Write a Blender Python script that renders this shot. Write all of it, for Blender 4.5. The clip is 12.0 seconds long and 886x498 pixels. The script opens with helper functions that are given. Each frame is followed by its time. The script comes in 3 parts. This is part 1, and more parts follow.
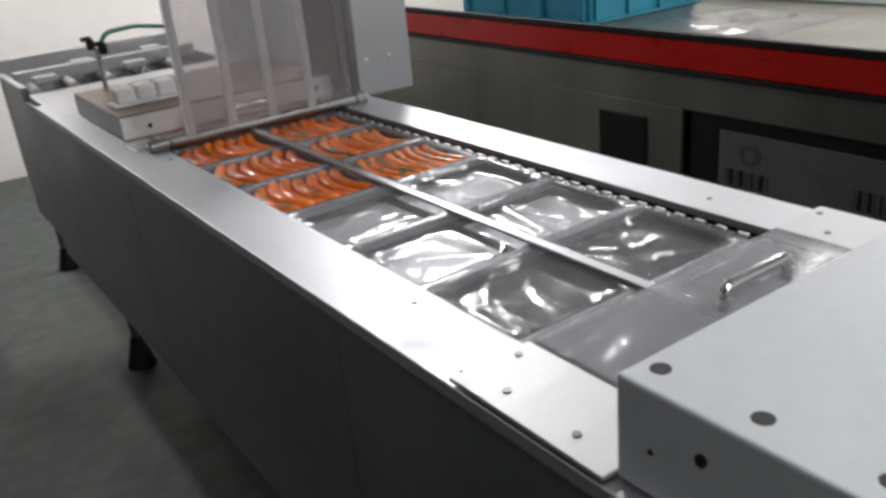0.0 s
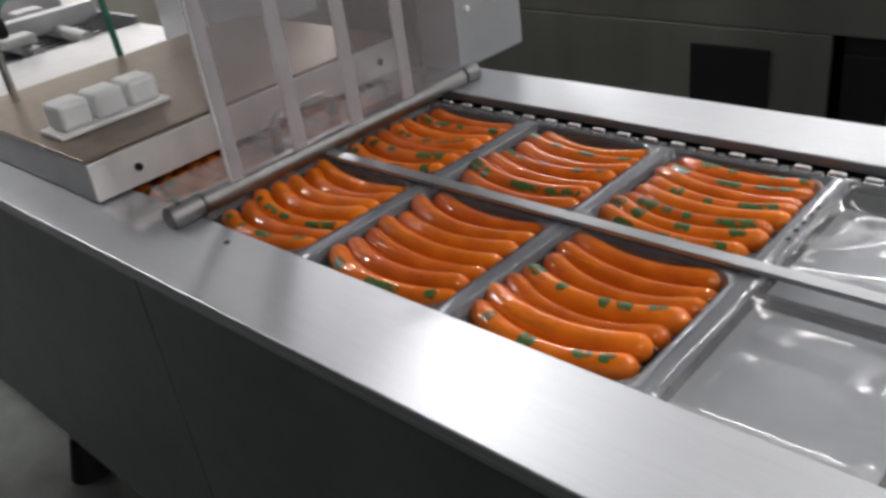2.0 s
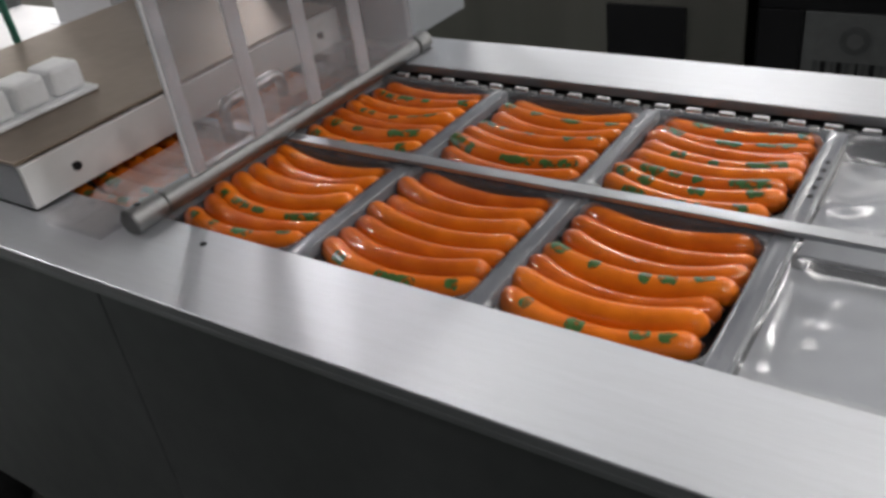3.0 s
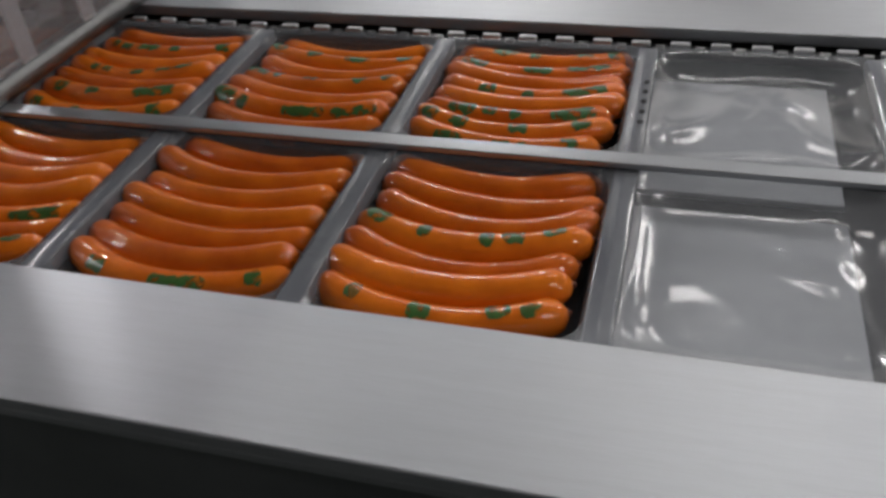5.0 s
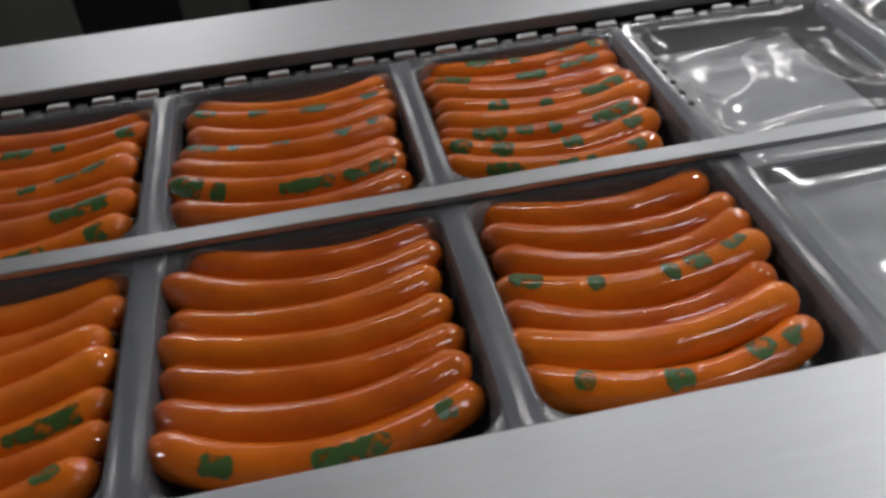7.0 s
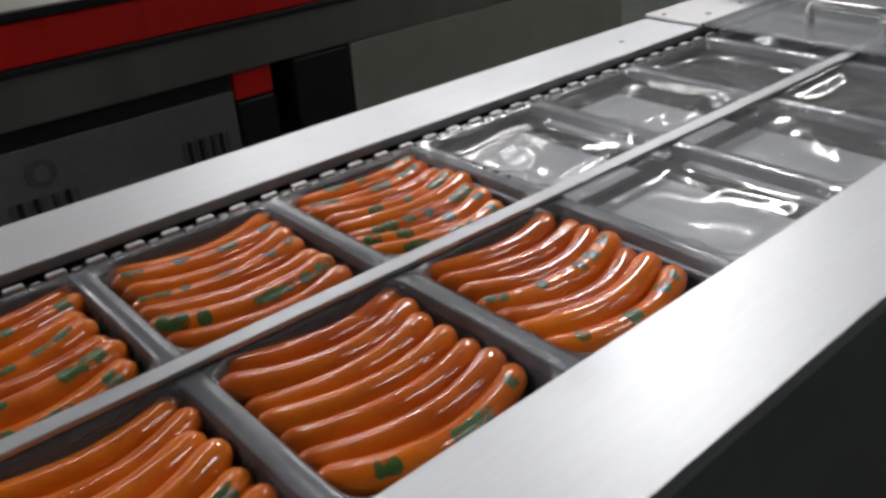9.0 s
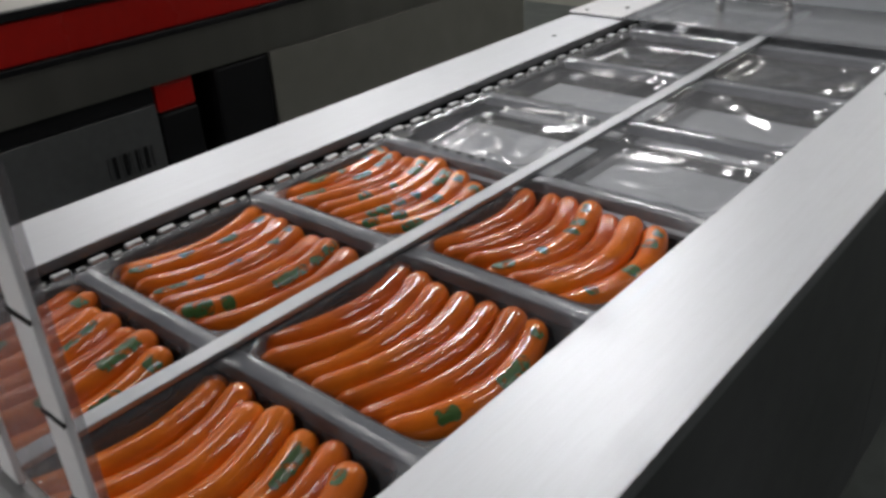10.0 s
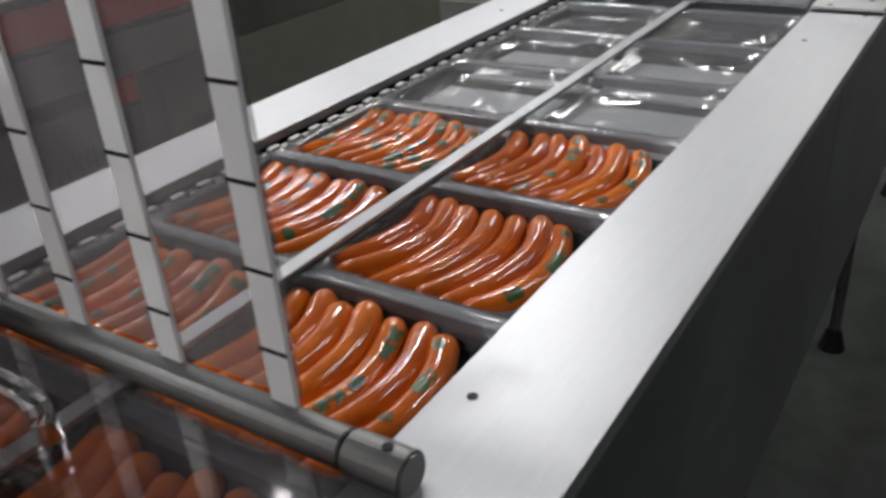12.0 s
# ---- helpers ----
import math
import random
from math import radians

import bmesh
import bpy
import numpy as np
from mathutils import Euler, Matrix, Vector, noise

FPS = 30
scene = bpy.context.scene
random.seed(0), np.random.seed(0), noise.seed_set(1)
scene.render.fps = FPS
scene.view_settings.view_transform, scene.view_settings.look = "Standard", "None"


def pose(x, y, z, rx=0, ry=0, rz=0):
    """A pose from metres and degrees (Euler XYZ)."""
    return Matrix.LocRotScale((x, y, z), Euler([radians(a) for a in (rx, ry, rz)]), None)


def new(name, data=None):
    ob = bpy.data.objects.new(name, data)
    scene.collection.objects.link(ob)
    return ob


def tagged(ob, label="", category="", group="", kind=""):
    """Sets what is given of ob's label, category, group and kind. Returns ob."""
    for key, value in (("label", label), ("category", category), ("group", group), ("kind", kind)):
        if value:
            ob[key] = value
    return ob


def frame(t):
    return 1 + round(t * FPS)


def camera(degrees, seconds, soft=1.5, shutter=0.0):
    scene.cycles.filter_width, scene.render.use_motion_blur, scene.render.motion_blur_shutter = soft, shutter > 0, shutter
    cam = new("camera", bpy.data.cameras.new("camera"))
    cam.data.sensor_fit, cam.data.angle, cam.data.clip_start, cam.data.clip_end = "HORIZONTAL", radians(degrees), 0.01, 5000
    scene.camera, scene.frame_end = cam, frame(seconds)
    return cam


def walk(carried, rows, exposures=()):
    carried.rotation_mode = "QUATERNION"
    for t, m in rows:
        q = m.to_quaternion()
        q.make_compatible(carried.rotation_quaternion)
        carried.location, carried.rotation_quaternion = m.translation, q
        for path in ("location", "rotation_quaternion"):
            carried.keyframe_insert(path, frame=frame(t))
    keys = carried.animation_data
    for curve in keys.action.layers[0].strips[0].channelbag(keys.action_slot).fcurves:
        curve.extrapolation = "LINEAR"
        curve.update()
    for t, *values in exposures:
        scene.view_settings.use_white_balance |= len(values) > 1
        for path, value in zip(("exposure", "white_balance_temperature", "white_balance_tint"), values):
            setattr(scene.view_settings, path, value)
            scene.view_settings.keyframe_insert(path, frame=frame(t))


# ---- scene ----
cam = camera(55.3, 12.0, soft=3.1, shutter=0.5)
METRES, EYE, TILT, LEAN, TURN = 1.75, 1.405, 0.0, 0.0, -33.6
ROWS = [
    (0.0, 0.0, 0.0, 0.0, -2.15, -23.09, 5.04),
    (0.5, -0.0391, 0.0743, -0.0027, -5.1, -24.74, 5.39),
    (1.0, -0.0682, 0.1482, -0.0135, -7.93, -26.2, 5.74),
    (1.5, -0.0888, 0.2128, -0.0235, -10.64, -27.85, 6.67),
    (2.0, -0.119, 0.267, -0.0302, -14.59, -29.52, 7.27),
    (2.5, -0.155, 0.2997, -0.0287, -19.67, -31.29, 7.0),
    (3.0, -0.1731, 0.3209, -0.0333, -23.81, -32.56, 6.97),
    (3.5, -0.1809, 0.3321, -0.0373, -27.93, -33.79, 6.07),
    (5.5, -0.1573, 0.435, -0.0711, -47.13, -39.11, 3.41),
    (6.0, -0.1679, 0.4854, -0.0751, -53.8, -39.7, 3.21),
    (6.5, -0.1753, 0.5306, -0.0752, -59.89, -40.81, 3.88),
    (8.5, -0.297, 0.6626, -0.072, -93.69, -29.36, 2.8),
    (9.0, -0.3185, 0.6881, -0.063, -98.16, -28.45, 2.97),
    (9.5, -0.3287, 0.7194, -0.0641, -102.36, -27.96, 2.77),
    (10.0, -0.3371, 0.7461, -0.0643, -106.28, -28.06, 2.97),
    (10.5, -0.3444, 0.7719, -0.063, -109.29, -28.4, 2.5),
    (11.0, -0.3592, 0.7906, -0.0626, -111.34, -28.49, 2.96),
    (11.5, -0.3682, 0.8094, -0.0681, -113.02, -28.22, 3.28),
    (12.0, -0.3809, 0.8314, -0.0704, -114.11, -28.1, 3.67),
]
# how far the eye stands back along the machine while the film has not yet been drawn forward
BACK = {0.0: 0.44, 0.5: 0.44, 1.0: 0.243}
walk(cam, [(t, pose(0, -BACK.get(t, 0.0), EYE, TILT, LEAN, TURN) @ pose(METRES * x, METRES * y, METRES * z, 90 + pitch, roll, yaw)) for t, x, y, z, yaw, pitch, roll in ROWS],
     exposures=[(0.0, 0.66), (3.5, 0.8), (5.5, 0.1), (6.5, 0.1), (8.5, 0.44), (10.0, 0.34), (12.0, 0.46)])

# ---- light ----
world = bpy.data.worlds.new("room_world")
scene.world = world
world.use_nodes = True
world.node_tree.nodes["Background"].inputs[0].default_value = (0.62, 0.66, 0.7, 1)
world.node_tree.nodes["Background"].inputs[1].default_value = 0.05


def area_lamp(name, x, y, z, sx, sy, watts, colour=(1, 0.99, 0.985)):
    data = bpy.data.lights.new(name, "AREA")
    data.shape, data.size, data.size_y = "RECTANGLE", sx, sy
    data.energy, data.color = watts, colour
    ob = new(name, data)
    ob.matrix_world = pose(x, y, z)
    return ob


# x, y, watts, and the way the tube lies
# tubes are out of view; some follow glare, others are added to brighten parts
TUBES = [(4.7, 4.0, 19, "y"), (1.0, -3.4, 15, "y"), (1.85, -1.4, 26, "y"), (4.6, -1.1, 20, "y"), (4.7, -2.8, 27, "y"), (4.5, 1.8, 19, "y"),
         (2.55, 3.45, 70, "y"), (2.1, 0.4, 4, "y"), (0.2, 4.3, 24, "y"), (-0.4, -0.7, 7, "y"), (-1.4, -2.4, 8, "y")]
for lx, ly, watts, way in TUBES:
    area_lamp("unseen_tube_light", lx, ly, 2.93, 0.9 if way == "x" else 0.18, 0.18 if way == "x" else 0.9, watts)


# ---- materials ----
def nodes_of(m):
    m.use_nodes = True
    t = m.node_tree
    return t, t.nodes["Principled BSDF"]


def mat(name, base, rough=0.5, metal=0.0, vary=0.12, scale=6.0, bump=0.0, bscale=60.0, stretch=(1, 1, 1),
        coat=0.0, spec=0.5, rvary=0.0, alpha=1.0, dirt=0.0):
    """Principled surface with two scales of colour variation, uneven gloss and fine relief."""
    m = bpy.data.materials.new(name)
    t, b = nodes_of(m)
    L, N = t.links.new, t.nodes.new
    co = N("ShaderNodeTexCoord")
    mp = N("ShaderNodeMapping")
    mp.inputs["Scale"].default_value = stretch
    L(co.outputs["Object"], mp.inputs[0])
    n1 = N("ShaderNodeTexNoise")
    n1.inputs["Scale"].default_value, n1.inputs["Detail"].default_value = scale, 5
    n2 = N("ShaderNodeTexNoise")
    n2.inputs["Scale"].default_value, n2.inputs["Detail"].default_value = scale * 9, 3
    L(mp.outputs[0], n1.inputs[0]), L(mp.outputs[0], n2.inputs[0])
    add = N("ShaderNodeMath")
    add.operation = "ADD"
    L(n1.outputs[0], add.inputs[0]), L(n2.outputs[0], add.inputs[1])
    rng = N("ShaderNodeMapRange")
    rng.inputs[1].default_value, rng.inputs[2].default_value = 0.6, 1.4
    rng.inputs[3].default_value, rng.inputs[4].default_value = 1 - vary, 1 + vary
    L(add.outputs[0], rng.inputs[0])
    mul = N("ShaderNodeVectorMath")
    mul.operation = "SCALE"
    mul.inputs[0].default_value = base
    L(rng.outputs[0], mul.inputs[3])
    L(mul.outputs[0], b.inputs["Base Color"])
    b.inputs["Metallic"].default_value = metal
    b.inputs["Specular IOR Level"].default_value = spec
    b.inputs["Coat Weight"].default_value = coat
    b.inputs["Coat Roughness"].default_value = 0.06
    b.inputs["Alpha"].default_value = alpha
    if rvary:
        rr = N("ShaderNodeMapRange")
        rr.inputs[1].default_value, rr.inputs[2].default_value = 0.3, 0.7
        rr.inputs[3].default_value, rr.inputs[4].default_value = max(0.02, rough - rvary), min(1, rough + rvary)
        L(n1.outputs[0], rr.inputs[0])
        if dirt:
            n3 = N("ShaderNodeTexNoise")
            n3.inputs["Scale"].default_value, n3.inputs["Detail"].default_value = 8, 6
            L(co.outputs["Object"], n3.inputs[0])
            sm = N("ShaderNodeMapRange")
            sm.inputs[1].default_value, sm.inputs[2].default_value = 0.52, 0.75
            sm.inputs[3].default_value, sm.inputs[4].default_value = 0, dirt
            L(n3.outputs[0], sm.inputs[0])
            plus = N("ShaderNodeMath")
            L(rr.outputs[0], plus.inputs[0]), L(sm.outputs[0], plus.inputs[1])
            L(plus.outputs[0], b.inputs["Roughness"])
        else:
            L(rr.outputs[0], b.inputs["Roughness"])
    else:
        b.inputs["Roughness"].default_value = rough
    if bump:
        nb = N("ShaderNodeTexNoise")
        nb.inputs["Scale"].default_value, nb.inputs["Detail"].default_value = bscale, 4
        L(mp.outputs[0], nb.inputs[0])
        bp = N("ShaderNodeBump")
        bp.inputs["Strength"].default_value, bp.inputs["Distance"].default_value = bump, 0.002
        L(nb.outputs[0], bp.inputs["Height"])
        L(bp.outputs[0], b.inputs["Normal"])
    return m


def clear(name, tint, body, rough, see, bump=0.0, bscale=40.0):
    """Thin clear plastic: part of the light passes, the rest meets a glossy skin."""
    m = mat(name, body, rough, vary=0.15, scale=14, bump=bump, bscale=bscale, rvary=rough * 0.5)
    t, b = nodes_of(m)
    tr = t.nodes.new("ShaderNodeBsdfTransparent")
    tr.inputs[0].default_value = (*tint, 1)
    mx = t.nodes.new("ShaderNodeMixShader")
    mx.inputs[0].default_value = see
    out = t.nodes["Material Output"]
    t.links.new(b.outputs[0], mx.inputs[1])
    t.links.new(tr.outputs[0], mx.inputs[2])
    t.links.new(mx.outputs[0], out.inputs[0])
    return m


STEEL = mat("brushed_steel", (0.515, 0.525, 0.55), 0.47, 1.0, 0.06, 5, 0.014, 55, (34, 1.1, 34), rvary=0.026, dirt=0.16)
STEEL_X = mat("brushed_steel_across", (0.50, 0.50, 0.51), 0.5, 1.0, 0.07, 5, 0.12, 55, (1.2, 40, 40), rvary=0.07)
# broad vertical tone bands stand in for soft reflections on the far steel
DULL = mat("reflection_banded_steel", (0.235, 0.23, 0.205), 0.36, 0.9, 0.34, 0.55, 0.03, 40, (1, 1, 0.15), rvary=0.12)
SHEET = mat("sheet_steel", (0.50, 0.50, 0.51), 0.42, 1.0, 0.08, 3, 0.1, 50, (1.5, 1.5, 30), rvary=0.08)
# darker copy of the steel: the flanks' shade is put into the colour
SIDE = mat("shade_toned_steel", (0.27, 0.275, 0.285), 0.46, 1.0, 0.12, 2.5, 0.08, 40, (2, 1, 1), rvary=0.1)
BOXPAINT = mat("grey_satin_metal", (0.43, 0.45, 0.475), 0.5, 0.5, 0.05, 4, 0.06, 180, rvary=0.06)
RODSTEEL = mat("worn_rod_steel", (0.21, 0.21, 0.21), 0.46, 1.0, 0.15, 14, 0.06, 60, rvary=0.08)
POLISHED = mat("polished_steel", (0.68, 0.68, 0.68), 0.2, 1.0, 0.06, 8, 0.05, 90, rvary=0.06)
DARKSTEEL = mat("dark_steel", (0.2, 0.2, 0.2), 0.4, 0.9, 0.15, 10, 0.1, 70)
BLACK = mat("black_plastic", (0.008, 0.008, 0.009), 0.5, 0, 0.2, 12, 0.1, 80, spec=0.25)
# near-black colour holds the shade of unlit interiors and holes
INSIDE = mat("shade_dark_inside", (0.016, 0.016, 0.018), 0.6, 0.2, 0.3, 9, 0.1, 40)
RED = mat("red_paint", (0.46, 0.009, 0.005), 0.3, 0, 0.1, 5, 0.03, 40, coat=0.12, spec=0.3, rvary=0.06)
BLUE = mat("blue_plastic", (0.03, 0.27, 0.40), 0.4, 0, 0.12, 6, 0.05, 40)
WALL = mat("painted_wall", (0.74, 0.71, 0.69), 0.7, 0, 0.04, 1.4, 0.1, 60)
PANELWALL = mat("olive_panel_wall", (0.21, 0.21, 0.18), 0.55, 0, 0.08, 1.5, 0.08, 50)
# wall out of view, kept dark so the machine's side mirrors little light
WESTWALL = mat("dark_grey_wall", (0.09, 0.09, 0.095), 0.6, 0, 0.1, 1.5, 0.08, 50)
FLOOR = mat("worn_green_grey_floor", (0.055, 0.062, 0.058), 0.6, 0, 0.42, 1.3, 0.15, 35, rvary=0.15, spec=0.3)
# unseen ceiling, darkened to weaken its reflection in the steel
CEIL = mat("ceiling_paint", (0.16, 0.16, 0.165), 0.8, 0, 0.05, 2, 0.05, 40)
WHITE = mat("white_plastic", (0.78, 0.79, 0.80), 0.4, 0, 0.05, 12, 0.04, 90)
STRIP = mat("white_strip", (0.90, 0.91, 0.92), 0.45, 0, 0.05, 30, 0.05, 120)
strip_tree, strip_skin = nodes_of(STRIP)
strip_thru, strip_mix = strip_tree.nodes.new("ShaderNodeBsdfTranslucent"), strip_tree.nodes.new("ShaderNodeMixShader")
strip_thru.inputs[0].default_value = (0.85, 0.86, 0.88, 1)
strip_mix.inputs[0].default_value = 0.35
strip_tree.links.new(strip_skin.outputs[0], strip_mix.inputs[1])
strip_tree.links.new(strip_thru.outputs[0], strip_mix.inputs[2])
strip_tree.links.new(strip_mix.outputs[0], strip_tree.nodes["Material Output"].inputs[0])
BARMAT = mat("divider_metal", (0.42, 0.43, 0.45), 0.4, 0.8, 0.06, 12, 0.06, 60, (20, 1, 20), rvary=0.06)
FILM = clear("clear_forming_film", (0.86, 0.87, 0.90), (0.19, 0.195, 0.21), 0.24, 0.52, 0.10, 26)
FILMLOOSE = clear("wrinkled_forming_film", (0.88, 0.89, 0.91), (0.30, 0.305, 0.32), 0.15, 0.56, 0.34, 22)
for film in (FILM, FILMLOOSE):
    film.node_tree.nodes["Principled BSDF"].inputs["Specular IOR Level"].default_value = 0.95
loose = FILMLOOSE.node_tree.nodes["Principled BSDF"]
loose.inputs["Coat Weight"].default_value, loose.inputs["Coat Roughness"].default_value = 1.0, 0.14
CLIPSTEEL = mat("dull_clip_steel", (0.42, 0.42, 0.43), 0.5, 0.8, 0.1, 20, 0.05, 60)
# grey chosen to lift the pocket rims above the dark interior
CROSSBAR = mat("rim_lightening_grey", (0.26, 0.265, 0.285), 0.45, 0.2, 0.1, 8, 0.05, 50)
PALEPLATE = mat("pale_bed_plate", (0.76, 0.77, 0.78), 0.4, 0.2, 0.08, 6, 0.05, 40)


def sheet_glass(name, tint, gloss):
    """A clear flat sheet: it lets light through and mirrors more at a low angle."""
    m = bpy.data.materials.new(name)
    t, b = nodes_of(m)
    tr, fr = t.nodes.new("ShaderNodeBsdfTransparent"), t.nodes.new("ShaderNodeLayerWeight")
    tr.inputs[0].default_value = (*tint, 1)
    fr.inputs[0].default_value = 0.5
    rise, lift = t.nodes.new("ShaderNodeMath"), t.nodes.new("ShaderNodeMath")
    rise.operation, lift.operation = "POWER", "MULTIPLY_ADD"
    rise.inputs[1].default_value = 4.0
    lift.inputs[1].default_value, lift.inputs[2].default_value = 0.9, gloss
    t.links.new(fr.outputs["Facing"], rise.inputs[0])
    t.links.new(rise.outputs[0], lift.inputs[0])
    b.inputs["Metallic"].default_value, b.inputs["Roughness"].default_value = 1.0, 0.05
    b.inputs["Base Color"].default_value = (0.95, 0.95, 0.95, 1)
    mx = t.nodes.new("ShaderNodeMixShader")
    t.links.new(lift.outputs[0], mx.inputs[0])
    t.links.new(tr.outputs[0], mx.inputs[1])
    t.links.new(b.outputs[0], mx.inputs[2])
    t.links.new(mx.outputs[0], t.nodes["Material Output"].inputs[0])
    return m


LIDGLASS = sheet_glass("scratched_acrylic", (0.90, 0.89, 0.90), 0.10)
OLIVE = mat("olive_steel_panel", (0.23, 0.225, 0.195), 0.5, 0.3, 0.12, 1.2, 0.04, 50)
PALEFACE = mat("pale_satin_plate", (0.70, 0.69, 0.68), 0.45, 0.2, 0.05, 8, 0.04, 60)
ACRYLIC = clear("clear_acrylic", (0.86, 0.85, 0.86), (0.42, 0.41, 0.42), 0.06, 0.78)
HAZY = clear("hazy_acrylic", (0.9, 0.91, 0.92), (0.42, 0.43, 0.45), 0.12, 0.60)
GREEN = mat("green_print", (0.040, 0.135, 0.032), 0.35, 0, 0.25, 200, 0.0, 60, coat=0.2)
gt, gb = nodes_of(GREEN)
g_co = gt.nodes.new("ShaderNodeTexCoord")
g_n = gt.nodes.new("ShaderNodeTexNoise")
g_n.inputs["Scale"].default_value, g_n.inputs["Detail"].default_value = 120, 3
g_r = gt.nodes.new("ShaderNodeMapRange")
g_r.inputs[1].default_value, g_r.inputs[2].default_value = 0.34, 0.48
g_r.inputs[3].default_value, g_r.inputs[4].default_value = 0.05, 0.84
gt.links.new(g_co.outputs["Object"], g_n.inputs[0])
gt.links.new(g_n.outputs[0], g_r.inputs[0])
gt.links.new(g_r.outputs[0], gb.inputs["Alpha"])
YELLOW = mat("yellow_belt", (0.55, 0.47, 0.2), 0.5, 0, 0.12, 8, 0.1, 50)
LAMPWHITE = bpy.data.materials.new("lamp_diffuser")
lt, lb = nodes_of(LAMPWHITE)
lb.inputs["Emission Color"].default_value = (1, 0.97, 0.93, 1)
lb.inputs["Emission Strength"].default_value = 4.0

SAUSAGE = bpy.data.materials.new("orange_sausage_skin")
st, sb = nodes_of(SAUSAGE)
sN, sL = st.nodes.new, st.links.new
s_co = sN("ShaderNodeTexCoord")
s_n = sN("ShaderNodeTexNoise")
s_n.inputs["Scale"].default_value, s_n.inputs["Detail"].default_value = 26, 6
sL(s_co.outputs["Object"], s_n.inputs[0])
s_inf = sN("ShaderNodeObjectInfo")
s_add = sN("ShaderNodeMath")
s_add.operation = "MULTIPLY_ADD"
s_add.inputs[1].default_value = 0.35
sL(s_inf.outputs["Random"], s_add.inputs[0])
sL(s_n.outputs[0], s_add.inputs[2])
s_rmp = sN("ShaderNodeValToRGB")
s_rmp.color_ramp.elements[0].position, s_rmp.color_ramp.elements[0].color = 0.3, (0.45, 0.070, 0.005, 1)
s_rmp.color_ramp.elements[1].position, s_rmp.color_ramp.elements[1].color = 0.95, (0.85, 0.205, 0.010, 1)
sL(s_add.outputs[0], s_rmp.inputs[0])
sL(s_rmp.outputs[0], sb.inputs["Base Color"])
sb.inputs["Roughness"].default_value = 0.55
sb.inputs["Specular IOR Level"].default_value = 0.06
sb.inputs["Coat Weight"].default_value = 0.95
sb.inputs["Coat Roughness"].default_value = 0.02
s_n2 = sN("ShaderNodeTexNoise")
s_n2.inputs["Scale"].default_value, s_n2.inputs["Detail"].default_value = 55, 3
sL(s_co.outputs["Object"], s_n2.inputs[0])
s_bp = sN("ShaderNodeBump")
s_bp.inputs["Strength"].default_value, s_bp.inputs["Distance"].default_value = 0.30, 0.002
sL(s_n2.outputs[0], s_bp.inputs["Height"])
sL(s_bp.outputs[0], sb.inputs["Normal"])
s_n3 = sN("ShaderNodeTexNoise")
s_n3.inputs["Scale"].default_value, s_n3.inputs["Detail"].default_value = 170, 3
sL(s_co.outputs["Object"], s_n3.inputs[0])
s_bc = sN("ShaderNodeBump")
s_bc.inputs["Strength"].default_value, s_bc.inputs["Distance"].default_value = 0.35, 0.0007
sL(s_n3.outputs[0], s_bc.inputs["Height"])
sL(s_bc.outputs[0], sb.inputs["Coat Normal"])


# ---- building helpers ----
def finish(name, bm, material, smooth=False):
    me = bpy.data.meshes.new(name)
    bmesh.ops.recalc_face_normals(bm, faces=bm.faces[:])
    bm.to_mesh(me)
    bm.free()
    me.materials.append(material)
    if smooth:
        me.polygons.foreach_set("use_smooth", [True] * len(me.polygons))
    return me


def part(name, bm, material, parent, label="", smooth=False, at=None):
    ob = new(name, finish(name, bm, material, smooth))
    ob.parent = parent
    if at is not None:
        ob.matrix_basis = at
    if label:
        tagged(ob, label)
    return ob


def thing(name, label, category, group="", kind="", at=(0, 0, 0)):
    ob = new(name)
    ob.empty_display_size = 0.05
    ob.location = at
    return tagged(ob, label, category, group, kind)


def solid(name, bm, material, label, category, group="", kind="", smooth=False):
    return tagged(new(name, finish(name, bm, material, smooth)), label, category, group, kind)


def box(x0, x1, y0, y1, z0, z1, bevel=0.0, seg=2, bm=None):
    bm2 = bmesh.new()
    bmesh.ops.create_cube(bm2, size=1)
    for v in bm2.verts:
        v.co = ((x0 + x1) / 2 + v.co.x * (x1 - x0), (y0 + y1) / 2 + v.co.y * (y1 - y0), (z0 + z1) / 2 + v.co.z * (z1 - z0))
    if bevel:
        bmesh.ops.bevel(bm2, geom=bm2.edges[:], offset=bevel, segments=seg, affect="EDGES", profile=0.5)
    if bm is None:
        return bm2
    me = bpy.data.meshes.new("t")
    bm2.to_mesh(me)
    bm2.free()
    bm.from_mesh(me)
    bpy.data.meshes.remove(me)
    return bm


def rod(a, b, r, seg=20, r2=None, bevel=0.0):
    a, b = Vector(a), Vector(b)
    bm = bmesh.new()
    bmesh.ops.create_cone(bm, cap_ends=True, segments=seg, radius1=r, radius2=r if r2 is None else r2, depth=(b - a).length)
    if bevel:
        bmesh.ops.bevel(bm, geom=[e for e in bm.edges if not all(len(f.verts) == 4 for f in e.link_faces)], offset=bevel, segments=2, affect="EDGES")
    q = Vector((0, 0, 1)).rotation_difference(b - a)
    bmesh.ops.transform(bm, matrix=Matrix.Translation((a + b) / 2) @ q.to_matrix().to_4x4(), verts=bm.verts)
    return bm


